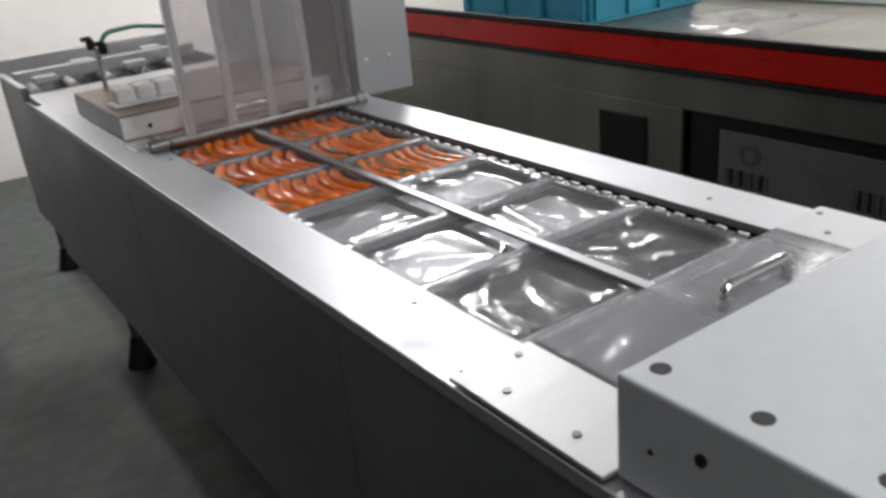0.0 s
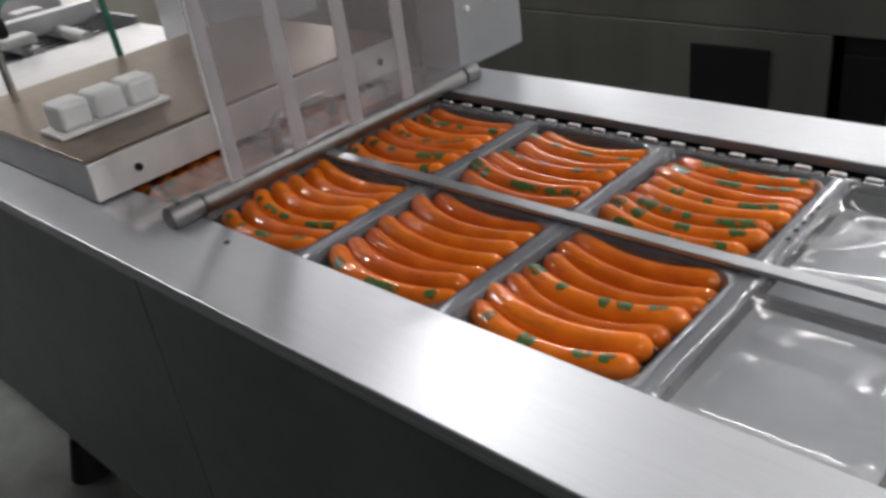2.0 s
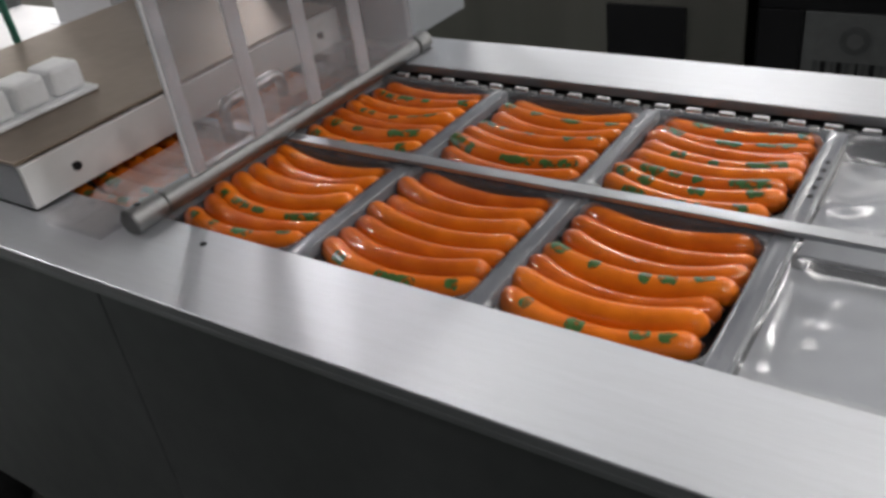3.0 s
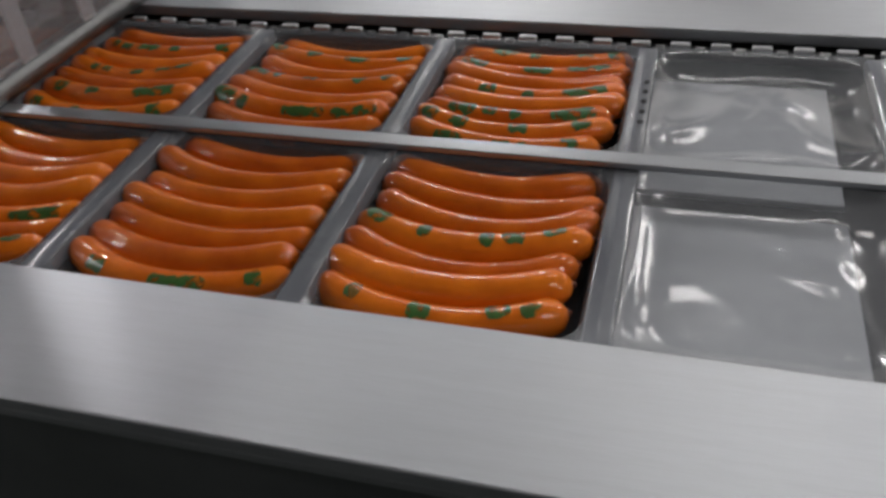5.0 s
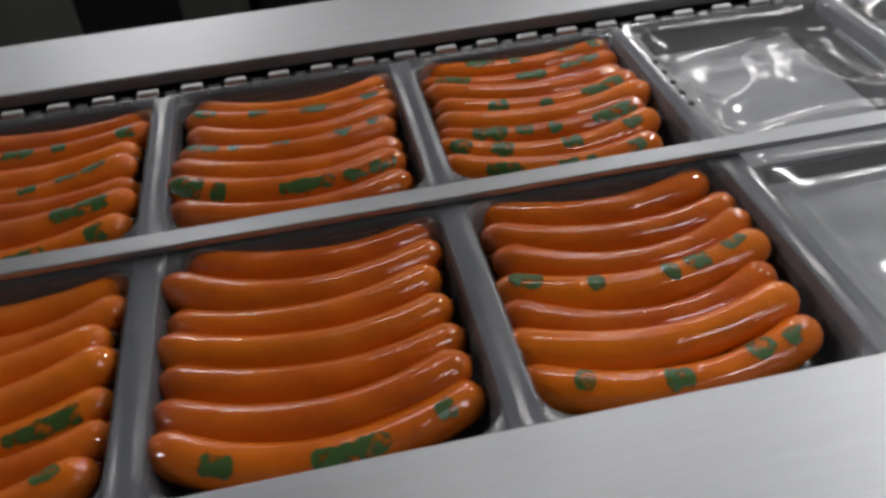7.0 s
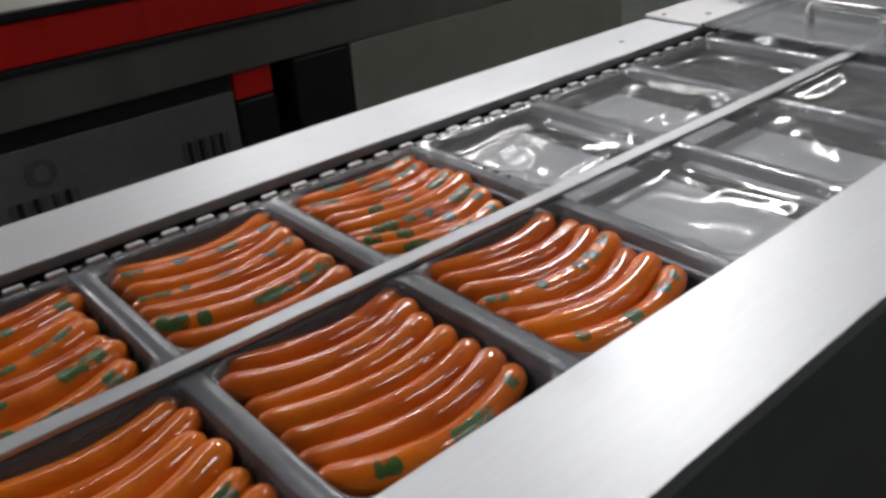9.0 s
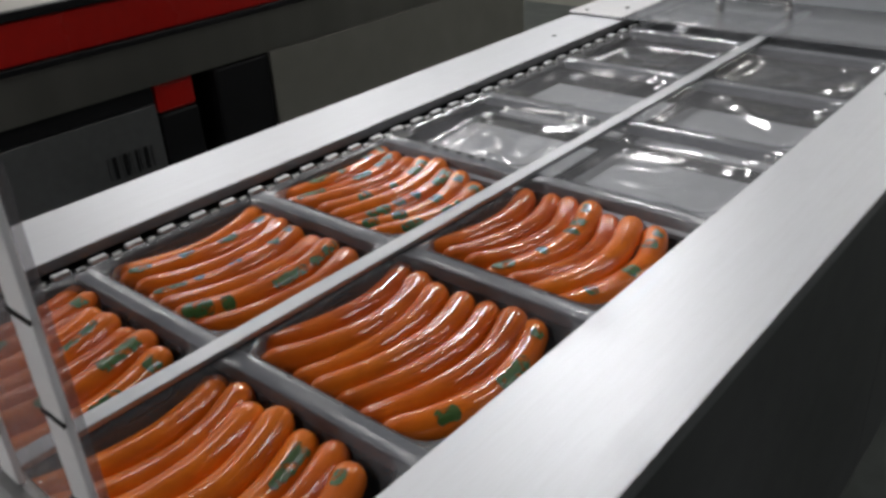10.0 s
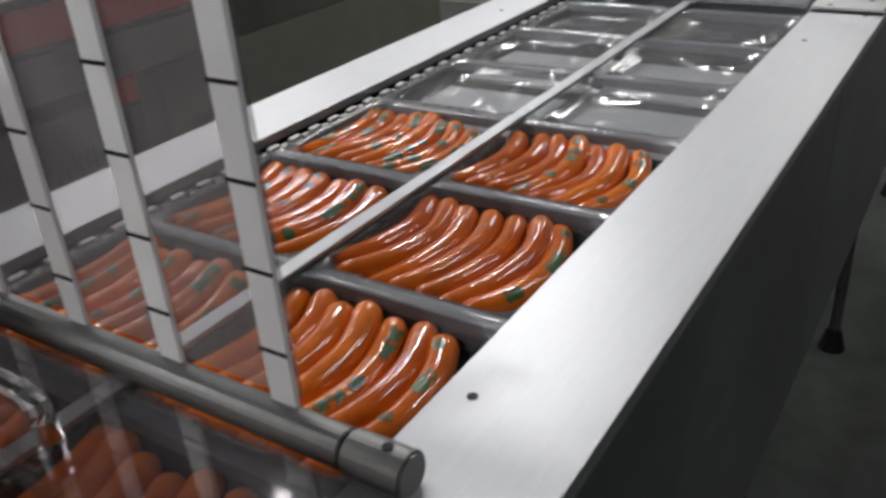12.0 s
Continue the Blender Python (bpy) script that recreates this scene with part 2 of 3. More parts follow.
def tube(points, r, seg=12, closed_ends=True):
    """A round bar along points."""
    bm = bmesh.new()
    pts = [Vector(p) for p in points]
    rings = []
    for i, p in enumerate(pts):
        d = (pts[min(i + 1, len(pts) - 1)] - pts[max(i - 1, 0)]).normalized()
        side = d.cross(Vector((0.13, 0.21, 0.97))).normalized()
        up = side.cross(d)
        rings.append([bm.verts.new(p + side * r * math.cos(a) + up * r * math.sin(a)) for a in [2 * math.pi * k / seg for k in range(seg)]])
    for A, B in zip(rings, rings[1:]):
        for k in range(seg):
            bm.faces.new((A[k], A[(k + 1) % seg], B[(k + 1) % seg], B[k]))
    if closed_ends:
        bm.faces.new(rings[0]), bm.faces.new(rings[-1][::-1])
    return bm


def bend(corners, radius, n=5):
    """Points along a broken line with rounded corners."""
    c = [Vector(p) for p in corners]
    out = [c[0]]
    for a, b, d in zip(c, c[1:], c[2:]):
        u, w = (a - b).normalized() * radius, (d - b).normalized() * radius
        for k in range(n + 1):
            s = k / n
            out.append((b + u) * (1 - s) ** 2 + b * 2 * s * (1 - s) + (b + w) * s * s)
    return out + [c[-1]]


# ---- the room ----
ROOM = (-2.6, 5.6, -3.6, 5.2, 3.1)
rx0, rx1, ry0, ry1, rz = ROOM
solid("floor", box(rx0 - 0.2, rx1 + 0.2, ry0 - 0.2, ry1 + 0.2, -0.2, 0), FLOOR, "worn wet green-grey concrete floor", "floor", kind="structure")
solid("ceiling", box(rx0 - 0.2, rx1 + 0.2, ry0 - 0.2, ry1 + 0.2, rz, rz + 0.2), CEIL, "plain dark grey ceiling, out of view, toned down to dim reflections", "ceiling", kind="structure")
solid("wall_north", box(rx0, rx1, ry1, ry1 + 0.2, 0, rz), WALL, "plain off-white painted wall", "wall", kind="structure")
solid("wall_south", box(rx0, rx1, ry0 - 0.2, ry0, 0, rz), PANELWALL, "dull olive-grey panelled wall", "wall", kind="structure")
solid("wall_east", box(rx1, rx1 + 0.2, ry0, ry1, 0, rz), WALL, "plain off-white painted wall", "wall", kind="structure")
solid("wall_west", box(rx0 - 0.2, rx0, ry0, ry1, 0, rz), WESTWALL, "dark grey wall, out of view, that keeps the steel side dark", "wall", kind="structure")
# fixtures added out of view around each of these lamps
for lx, ly, watts, way in TUBES:
    lamp = thing("unseen_ceiling_light", "white ceiling light, added out of view, with a long glowing diffuser", "ceiling light", "tube lights on the ceiling", at=(lx, ly, 3.0))
    hx, hy = (0.52, 0.12) if way == "x" else (0.12, 0.52)
    part("housing", box(-hx, hx, -hy, hy, 0.0, 0.10, 0.01), WHITE, lamp)
    part("diffuser", box(-hx + 0.025, hx - 0.025, -hy + 0.025, hy - 0.025, -0.05, -0.001, 0.015), LAMPWHITE, lamp)

# ---- the packaging machine ----
ZF = 0.95          # the film's level
XR0, XR1 = 0.395, 0.498     # near rail
XF0, XF1 = 0.922, 1.022     # far rail
PITCH, Y0 = 0.192, 0.757
YEND = 2.0
machine = thing("packaging_machine", "long stainless steel packing machine with flat top rails on feet", "packaging machine")
part("near_rail", box(XR0 - 0.004, XR1, -1.6, YEND + 0.1, ZF - 0.006, ZF + 0.004, 0.0015), STEEL, machine, "wide flat brushed steel rail")
part("rail_lip", box(XR0 - 0.003, XR0 + 0.004, -1.6, YEND + 0.1, ZF - 0.014, ZF - 0.0065, 0.0015), STEEL, machine)
part("far_rail", box(XF0, XF1, -1.6, YEND + 0.1, ZF - 0.006, ZF + 0.006, 0.0015), STEEL, machine, "wide flat brushed steel rail")
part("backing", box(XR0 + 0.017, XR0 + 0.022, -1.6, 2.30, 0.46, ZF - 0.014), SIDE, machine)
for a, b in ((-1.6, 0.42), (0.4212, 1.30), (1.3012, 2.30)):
    part("side_panel", box(XR0 + 0.004, XR0 + 0.016, a, b, 0.45, ZF - 0.012, 0.002), SIDE, machine, "steel side panel, its shade put into a darker tone")
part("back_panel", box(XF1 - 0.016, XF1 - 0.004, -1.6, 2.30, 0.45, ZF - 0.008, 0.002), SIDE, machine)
# inner faces darkened by colour to give the depth its shade
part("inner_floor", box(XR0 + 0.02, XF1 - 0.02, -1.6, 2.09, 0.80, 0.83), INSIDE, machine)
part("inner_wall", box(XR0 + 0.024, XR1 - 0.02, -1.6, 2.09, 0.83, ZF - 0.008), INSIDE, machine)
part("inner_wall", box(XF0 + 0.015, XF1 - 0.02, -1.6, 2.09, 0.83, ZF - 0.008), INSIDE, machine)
for fx in (0.433, 0.95):
    for fy in (-1.4, -0.39):
        z0 = 0.47
        part("leg", rod((fx, fy, 0.03), (fx, fy, z0), 0.013), DARKSTEEL, machine)
        part("foot", rod((fx, fy, 0), (fx, fy, 0.055), 0.032, 24, 0.018), BLACK, machine, "round black rubber foot")
for fx in (0.53, 0.93):
    part("leg", rod((fx, 2.28, 0.03), (fx, 2.28, 0.47), 0.016), DARKSTEEL, machine)
    part("foot", rod((fx, 2.28, 0), (fx, 2.28, 0.11), 0.05, 24, 0.018), BLACK, machine, "black rubber foot")
part("divider_bar", box(0.683, 0.699, -0.03, 1.72, ZF + 0.001, ZF + 0.006, 0.001), BARMAT, machine, "thin pale metal bar along the middle")
# bars added under the film: their grey paints the rims lighter than the pockets
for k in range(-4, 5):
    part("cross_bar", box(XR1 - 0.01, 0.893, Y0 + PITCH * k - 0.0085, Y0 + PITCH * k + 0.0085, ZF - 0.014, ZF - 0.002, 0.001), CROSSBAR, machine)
part("chain_slot", box(0.893, XF0 + 0.002, -1.6, 1.75, ZF - 0.03, ZF - 0.012), BLACK, machine, "black slot of the gripper chain")

# ---- the film with its pockets ----
web = thing("packaging_film", "clear formed plastic film with two lanes of pockets", "plastic film")
CELLX = ((0.485, 0.691), (0.691, 0.893))


def rrect(x0, x1, y0, y1, r, n=5, m=7):
    """A rectangle with rounded corners, with points along its straight sides too."""
    out = []
    for cx, cy, a0 in ((x1 - r, y1 - r, 0), (x0 + r, y1 - r, 90), (x0 + r, y0 + r, 180), (x1 - r, y0 + r, 270)):
        out += [(cx + r * math.cos(radians(a0 + 90 * k / n)), cy + r * math.sin(radians(a0 + 90 * k / n))) for k in range(n + 1)]
    full = []
    for i, p in enumerate(out):
        full.append(p)
        q = out[(i + 1) % len(out)]
        if i % (n + 1) == n:
            full += [(p[0] + (q[0] - p[0]) * j / m, p[1] + (q[1] - p[1]) * j / m) for j in range(1, m)]
    return full


def pocket(cx0, cx1, cy0, cy1, depth, sag, seed):
    """One formed pocket: flat rim, rounded lip, drafted walls, and a floor that may sag and crease."""
    bm = bmesh.new()
    ix0, ix1, iy0, iy1 = cx0 + 0.015, cx1 - 0.011, cy0 + 0.009, cy1 - 0.009
    half = min(ix1 - ix0, iy1 - iy0) / 2
    steps = [(-0.0008, 0.0, 0.022), (0.0, -0.001, 0.022), (0.0014, -0.004, 0.022), (0.004, -depth * 0.5, 0.024), (0.006, -depth * 0.8, 0.024),
             (0.009, -depth * 0.95, 0.024), (0.014, -depth, 0.022)]
    steps += [(0.014 + (half - 0.018) * j / 9, -depth, 0.018) for j in range(1, 10)]
    draft = 1.8 if sag > 0.01 else 1.0
    steps = [(inset * draft if 0 < inset <= 0.014 else inset + 0.014 * (draft - 1) * (inset > 0.014) * max(0, 1 - inset / half), z, r) for inset, z, r in steps]
    rings = []
    for inset, z, r in steps:
        w = min(ix1 - ix0, iy1 - iy0) / 2 - inset
        ring = []
        for x, y in rrect(ix0 + inset, ix1 - inset, iy0 + inset, iy1 - inset, max(0.001, min(w * 0.6, r))):
            d = min(1, max(0, -z - 0.005) / (depth * 0.6))
            p = Vector((x * 6.5 + seed * 5.1, y * 6.5, seed * 1.7))
            fold = 1 - abs(noise.noise(p)) * 2.6
            fine = 1 - abs(noise.noise(p * 2.7)) * 2.2
            dz = d * sag * (0.55 + 0.75 * noise.noise(p * 0.6) + (0.62 if seed % 3 else 0.34) * max(0, fold) ** 3 + 0.14 * max(0, fine) ** 5)
            dx = d * sag * 0.25 * noise.noise(p * 1.3 + Vector((9, 0, 0)))
            ring.append(bm.verts.new((x + dx, y + dx * 0.7, ZF + z + dz)))
        rings.append(ring)
    per = len(rings[0])
    for A, B in zip(rings, rings[1:]):
        for k in range(per):
            bm.faces.new((A[k], A[(k + 1) % per], B[(k + 1) % per], B[k]))
    bm.faces.new(rings[-1])
    outer = []
    for v in list(rings[0]):
        u, w = (v.co.x - (ix0 + ix1) / 2) / (ix1 - ix0) * 2, (v.co.y - (iy0 + iy1) / 2) / (iy1 - iy0) * 2
        k = 1 / max(abs(u), abs(w))
        outer.append(bm.verts.new(((cx0 + cx1) / 2 + u * k * (cx1 - cx0) / 2, (cy0 + cy1) / 2 + w * k * (cy1 - cy0) / 2, ZF)))
    for k in range(per):
        bm.faces.new((outer[k], outer[(k + 1) % per], rings[0][(k + 1) % per], rings[0][k]))
    return bm


for k in range(-4, 4):
    for lane, (cx0, cx1) in enumerate(CELLX):
        empty = k < 0
        cy0 = Y0 + PITCH * k
        bm = pocket(cx0, cx1, cy0, cy0 + PITCH, 0.024 if empty else 0.038, 0.017 if empty else 0.002, k * 3 + lane)
        if k in (-1, -2):
            part("bed_plate", box(cx0 + 0.012, cx1 - 0.010, cy0 + 0.036, cy0 + PITCH - 0.008, ZF - 0.033, ZF - 0.028, 0.001), PALEPLATE, machine, "pale grey plate under the film")
        part("pocket", bm, FILMLOOSE if empty else FILM, web, "empty pocket with creased shiny floor" if empty else "", smooth=True)
bm = bmesh.new()
bmesh.ops.create_grid(bm, x_segments=46, y_segments=36, size=0.5)
for v in bm.verts:
    x, y = 0.485 + (v.co.x + 0.5) * 0.408, Y0 + 4 * PITCH + (v.co.y + 0.5) * 0.42
    f = min(1, (v.co.y + 0.5) * 5)
    r = abs(noise.noise((x * 9, y * 16, 3))) + 0.5 * abs(noise.noise((x * 22, y * 30, 5)))
    v.co = (x, y, ZF - f * (0.004 + 0.022 * r))
part("trailing_film", bm, FILMLOOSE, web, "loose wrinkled stretch of clear film", smooth=True)
# gripper chain beside the film
chain = thing("gripper_chain", "dark link chain that grips the film's edge", "chain")
clip_me = finish("chain_clip", box(-0.0036, 0.0036, -0.0085, 0.0085, -0.003, 0.002, 0.001, 1), CLIPSTEEL)
pin_me = finish("chain_pin", rod((0, -0.004, -0.004), (0, 0.004, -0.004), 0.003, 10), DARKSTEEL)
for i in range(47):
    for name, me, step in (("chain_clip", clip_me, 0.0), ("chain_pin", pin_me, 0.018)):
        ob = new(name, me)
        ob.parent = chain
        ob.location = (0.9035, 0.09 + i * 0.0355 + step, ZF - 0.002)
part("chain_back", box(0.9065, 0.921, -1.6, 1.75, ZF - 0.03, ZF - 0.013, 0.002), BLACK, chain)
for i in range(5):
    part("punch_mark", rod((0.755 + i * 0.017, Y0 - 0.004, ZF - 0.0002), (0.755 + i * 0.017, Y0 - 0.004, ZF + 0.0006), 0.0026, 12), BLACK, web, "small dark punch mark")

# ---- sausages ----
RING = 14


def spine(length, bow, wave, u):
    """Centre line of a bent sausage along y, bowed to -x in the middle."""
    s = u * 2 - 1
    return Vector((bow * (s * s - 0.45 + 0.22 * max(0, s) ** 3) + wave * math.sin(3.1 * s + 0.7), length * (u - 0.5), 0))


def girth(r, u, length):
    d = min(u, 1 - u) * length
    end = math.sqrt(max(0, 1 - max(0, 1 - d / (r * 1.05)) ** 2))
    return r * end * (1 + 0.05 * math.sin(u * 7 + length * 90))


def us():
    out = [0, 0.004, 0.014, 0.03, 0.05, 0.075]
    mid = [0.11 + 0.78 * i / 15 for i in range(16)]
    return out + mid + [1 - a for a in out[::-1]]


def sausage_mesh(length, r, bow, wave, seed):
    bm = bmesh.new()
    rings = []
    rnd = random.Random(seed)
    lump = rnd.uniform(0, 9)
    for u in us():
        c, g = spine(length, bow, wave, u), max(0.0006, girth(r, u, length))
        t = (spine(length, bow, wave, min(1, u + 0.01)) - spine(length, bow, wave, max(0, u - 0.01))).normalized()
        side = Vector((t.y, -t.x, 0))
        ring = []
        for k in range(RING):
            a = 2 * math.pi * k / RING
            gg = g * (1 + 0.035 * noise.noise((lump + u * 6, math.cos(a), math.sin(a))))
            ring.append(bm.verts.new(c + side * gg * math.cos(a) + Vector((0, 0, 1)) * gg * math.sin(a)))
        rings.append(ring)
    for A, B in zip(rings, rings[1:]):
        for k in range(RING):
            bm.faces.new((A[k], A[(k + 1) % RING], B[(k + 1) % RING], B[k]))
    bm.faces.new(rings[0]), bm.faces.new(rings[-1])
    return finish("sausage", bm, SAUSAGE, True)


def mark_mesh(length, r, bow, wave, u0, u1, a0, a1):
    """A patch of print that lies on the skin."""
    bm = bmesh.new()
    nu, na = max(3, int((u1 - u0) * 60) + 2), 4
    rows = []
    for i in range(nu + 1):
        u = u0 + (u1 - u0) * i / nu
        c, g = spine(length, bow, wave, u), girth(r, u, length) * 1.012 + 0.0003
        t = (spine(length, bow, wave, min(1, u + 0.01)) - spine(length, bow, wave, max(0, u - 0.01))).normalized()
        side = Vector((t.y, -t.x, 0))
        squeeze = (0.5 if i in (0, nu) else 1) * (0.82 + 0.5 * noise.noise((u * 31, a0 * 7, length * 300)))
        mid = (a0 + a1) / 2
        rows.append([bm.verts.new(c + side * g * math.cos(a) + Vector((0, 0, 1)) * g * math.sin(a))
                     for a in [mid + (a0 - mid + (a1 - a0) * j / na) * squeeze for j in range(na + 1)]])
    for A, B in zip(rows, rows[1:]):
        for j in range(na):
            bm.faces.new((A[j], A[j + 1], B[j + 1], B[j]))
    return bm


KINDS = []
rs = random.Random(5)
for i in range(12):
    p = (rs.uniform(0.162, 0.172), rs.uniform(0.0116, 0.0128), rs.uniform(0.020, 0.0255), rs.uniform(-0.0012, 0.0012))
    KINDS.append((p, sausage_mesh(*p, i)))
tip_bm = bmesh.new()
bmesh.ops.create_cone(tip_bm, cap_ends=True, segments=10, radius1=0.0036, radius2=0.0014, depth=0.005)
tip_me = finish("casing_tip", tip_bm, mat("dark_casing_tip", (0.22, 0.045, 0.012), 0.4, 0, 0.2, 60, coat=0.3), True)
for k in range(4):
    for lane, (cx0, cx1) in enumerate(CELLX):
        count = (7, 8)[lane] if k == 0 else 7
        lo, hi = (cx0 + 0.0415, cx1 - 0.0195)
        printed = {(0, 0): (0, 3), (0, 1): (0, 1, 2, 4, 6, 7), (1, 0): (0,), (1, 1): (1, 3, 5), (2, 0): (0, 2), (2, 1): (0, 1, 3, 5), (3, 0): (0, 1), (3, 1): (2,)}[(k, lane)]
        for i in range(count):
            f = i / (count - 1)
            p, me = KINDS[rs.randrange(12)]
            x = lo + (hi - lo) * f + rs.uniform(-0.0018, 0.0018)
            y = Y0 + PITCH * (k + 0.5) + 0.002 + rs.uniform(-0.006, 0.006) + (0.004 - 0.008 * f)
            z = ZF - 0.036 + p[1] + 0.007 + (0.002 if i % 2 else 0) + rs.uniform(0, 0.002)
            ob = new("sausage", me)
            ob.matrix_basis = pose(x, y, z, rs.uniform(-2, 2), rs.uniform(-8, 8), rs.uniform(-1.6, 1.6))
            for u, turn in ((0.0, 90), (1.0, -90)):
                tip = new("casing_tip", tip_me)
                tip.parent = ob
                tip.matrix_basis = Matrix.Translation(spine(*(p[0], p[2], p[3]), u)) @ pose(0, 0, 0, turn, 0, 0)
            has = i in printed
            tagged(ob, "glossy orange sausage with green print lying in a tray" if has else "glossy orange curved sausage lying in a tray",
                   "sausage", "sausages in the film trays")
            if has:
                a = radians(rs.uniform(82, 125))
                w = 0.46
                at = rs.uniform(0.05, 0.12)
                while at < 0.88:
                    size = rs.choice((0.06, 0.08, 0.09, 0.15, 0.22))
                    w = rs.uniform(0.42, 0.68)
                    d = rs.uniform(-0.18, 0.18)
                    part("print_mark", mark_mesh(*p, at, min(0.95, at + size), a + d - w, a + d + w), GREEN, ob, "blurred green ink mark", smooth=True)
                    at += size + rs.choice((0.03, 0.07, 0.14, 0.2))

# ---- strip gate over the film ----
YG = 1.313
gate = thing("strip_gate", "clear upright plastic guard with four white strips on a steel rod", "machine guard")
part("rod", rod((0.505, YG, 0.9655), (0.955, YG, 0.9655), 0.0126, 24, bevel=0.001), RODSTEEL, gate, "round steel rod")
for a, b in ((0.462, 0.503), (0.957, 0.985)):
    part("end_block", rod((a, YG, 0.9655), (b, YG, 0.9655), 0.0138, 24, bevel=0.0015), RODSTEEL, gate, "steel end sleeve with a pin hole")
part("pin", rod((0.477, YG, 0.978), (0.477, YG, 0.9798), 0.0034, 16), BLACK, gate)
part("guard_sheet", box(0.546, 0.945, YG - 0.0125, YG - 0.0080, 0.979, 1.285, 0.001), ACRYLIC, gate, "clear acrylic sheet")
for sx in (0.554, 0.650, 0.745, 0.841):
    s = part("strip", box(sx - 0.0100, sx + 0.0100, YG - 0.007, YG - 0.003, 0.975, 1.285, 0.001), STRIP, gate, "white plastic strip")
    for i in range(6):
        part("tick", box(sx - 0.0103, sx + 0.0103, YG - 0.0032, YG - 0.0021, 1.013 + i * 0.052, 1.0152 + i * 0.052), BLACK, s)
lid = thing("acrylic_guard", "clear acrylic guard plate behind the rod with a bent handle", "guard plate")
part("lid_sheet", box(0.437, 0.95, YG + 0.016, 1.42, 0.957, 0.963, 0.001), LIDGLASS, lid)
part("handle", tube(bend([(0.672, YG + 0.075, 0.963), (0.672, YG + 0.075, 0.992), (0.772, YG + 0.075, 0.992), (0.772, YG + 0.075, 0.963)], 0.014), 0.0080), POLISHED, lid, "bent steel handle")

# ---- cover and housing at the near end ----
YH = -0.046        # front of the housing
cover = thing("clear_cover", "clear acrylic cover sheet with a bent handle over the film", "cover")
part("cover_sheet", box(0.503, 0.918, YH, YH + 0.205, 0.957, 0.963, 0.001), HAZY, cover)
part("handle", tube(bend([(0.69, YH + 0.11, 0.963), (0.69, YH + 0.11, 0.99), (0.80, YH + 0.11, 0.99), (0.80, YH + 0.11, 0.963)], 0.012), 0.0075), POLISHED, cover, "bent steel handle")
for px in (0.393, 0.921):
    pl = thing("cover_plate", "flat steel plate screwed onto the rail", "plate")
    part("plate", box(px, px + 0.104, YH, YH + 0.209, 0.957, 0.962, 0.0015), STEEL_X, pl)
    for hx, hy in ((0.026, 0.15), (0.026, 0.056), (0.078, 0.194)):
        part("screw", rod((px + hx, YH + hy, 0.960), (px + hx, YH + hy, 0.9635), 0.0042, 14), DARKSTEEL, pl)
hous = thing("drive_housing", "grey satin metal box across the machine with round holes", "housing")
part("body", box(0.408, 1.01, YH - 1.57, YH - 0.001, 0.957, 1.054, 0.003), BOXPAINT, hous)
for i in range(5):
    part("hole", rod((0.437, YH - 0.02 - i * 0.09, 1.0535), (0.437, YH - 0.02 - i * 0.09, 1.0545), 0.0085, 20), INSIDE, hous, "round dark hole")
part("screw", rod((0.4085, YH - 0.083, 1.019), (0.406, YH - 0.083, 1.019), 0.005, 16), BLACK, hous)
part("screw", rod((0.4085, YH - 0.036, 1.0), (0.407, YH - 0.036, 1.0), 0.0025, 12), BLACK, hous)
for hx, hy in ((0.468, 0.337), (0.476, 1.228), (0.416, 0.172), (0.965, 0.30)):
    top = ZF + (0.0045 if hx < 0.6 else 0.0065)
    tagged(new("rail_hole", finish("rail_hole", rod((hx, hy, ZF - 0.001), (hx, hy, top), 0.0036, 18), BLACK)), "small dark screw hole in the steel rail", "screw hole")

# ---- sealing hood and column at the far end ----
YS = 1.455
hood = thing("sealing_hood", "low pale metal hood across the film with a brown top", "machine hood")
part("front", box(0.452, 0.975, YS, YS + 0.006, 0.957, 1.006, 0.001), PALEFACE, hood, "pale satin front plate")
part("side", box(0.452, 0.458, YS + 0.0065, 1.86, 0.957, 1.006, 0.001), SIDE, hood, "side plate, its shade put into a darker tone")
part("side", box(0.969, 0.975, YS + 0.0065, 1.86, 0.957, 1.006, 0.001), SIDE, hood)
part("top", box(0.452, 0.975, YS + 0.0065, 1.86, 1.0065, 1.0105, 0.001), mat("brownish_plate", (0.22, 0.17, 0.13), 0.4, 0.5, 0.15, 6), hood, "brownish metal top")
part("rear", box(0.4585, 0.9685, 1.854, 1.86, 0.957, 1.006, 0.001), SHEET, hood)
for hx in (0.512, 0.93):
    part("bolt", rod((hx, YS + 0.001, 0.980), (hx, YS - 0.003, 0.980), 0.005, 16), BLACK, hood)
col = thing("steel_column", "upright sheet steel column beside the hood", "column")
part("body", box(0.992, 1.145, 1.345, 1.62, 0.957, 1.40, 0.004), BOXPAINT, col)
# black strip paints the shade of the gap between hood and column
part("edge_strip", box(0.978, 0.991, 1.42, 1.60, 0.957, 1.39, 0.002), BLACK, col, "black strip in place of the dark gap beside the column")
for cx in (1.017, 1.082):
    part("rivet", rod((cx, 1.346, 1.046), (cx, 1.341, 1.046), 0.0045, 14), WHITE, col)

# ---- the outfeed beyond the hood ----
outf = thing("outfeed_table", "low steel outfeed table with a ribbed belt", "outfeed table")
part("side", box(0.40, 0.412, 2.305, 2.66, 0.50, 0.97, 0.002), SIDE, outf)
part("side", box(0.99, 1.002, 2.305, 2.66, 0.50, 0.97, 0.002), SIDE, outf)
part("rim", box(0.396, 0.416, 2.305, 2.66, 0.9705, 0.98, 0.003), SHEET, outf, "pale worn steel rim")
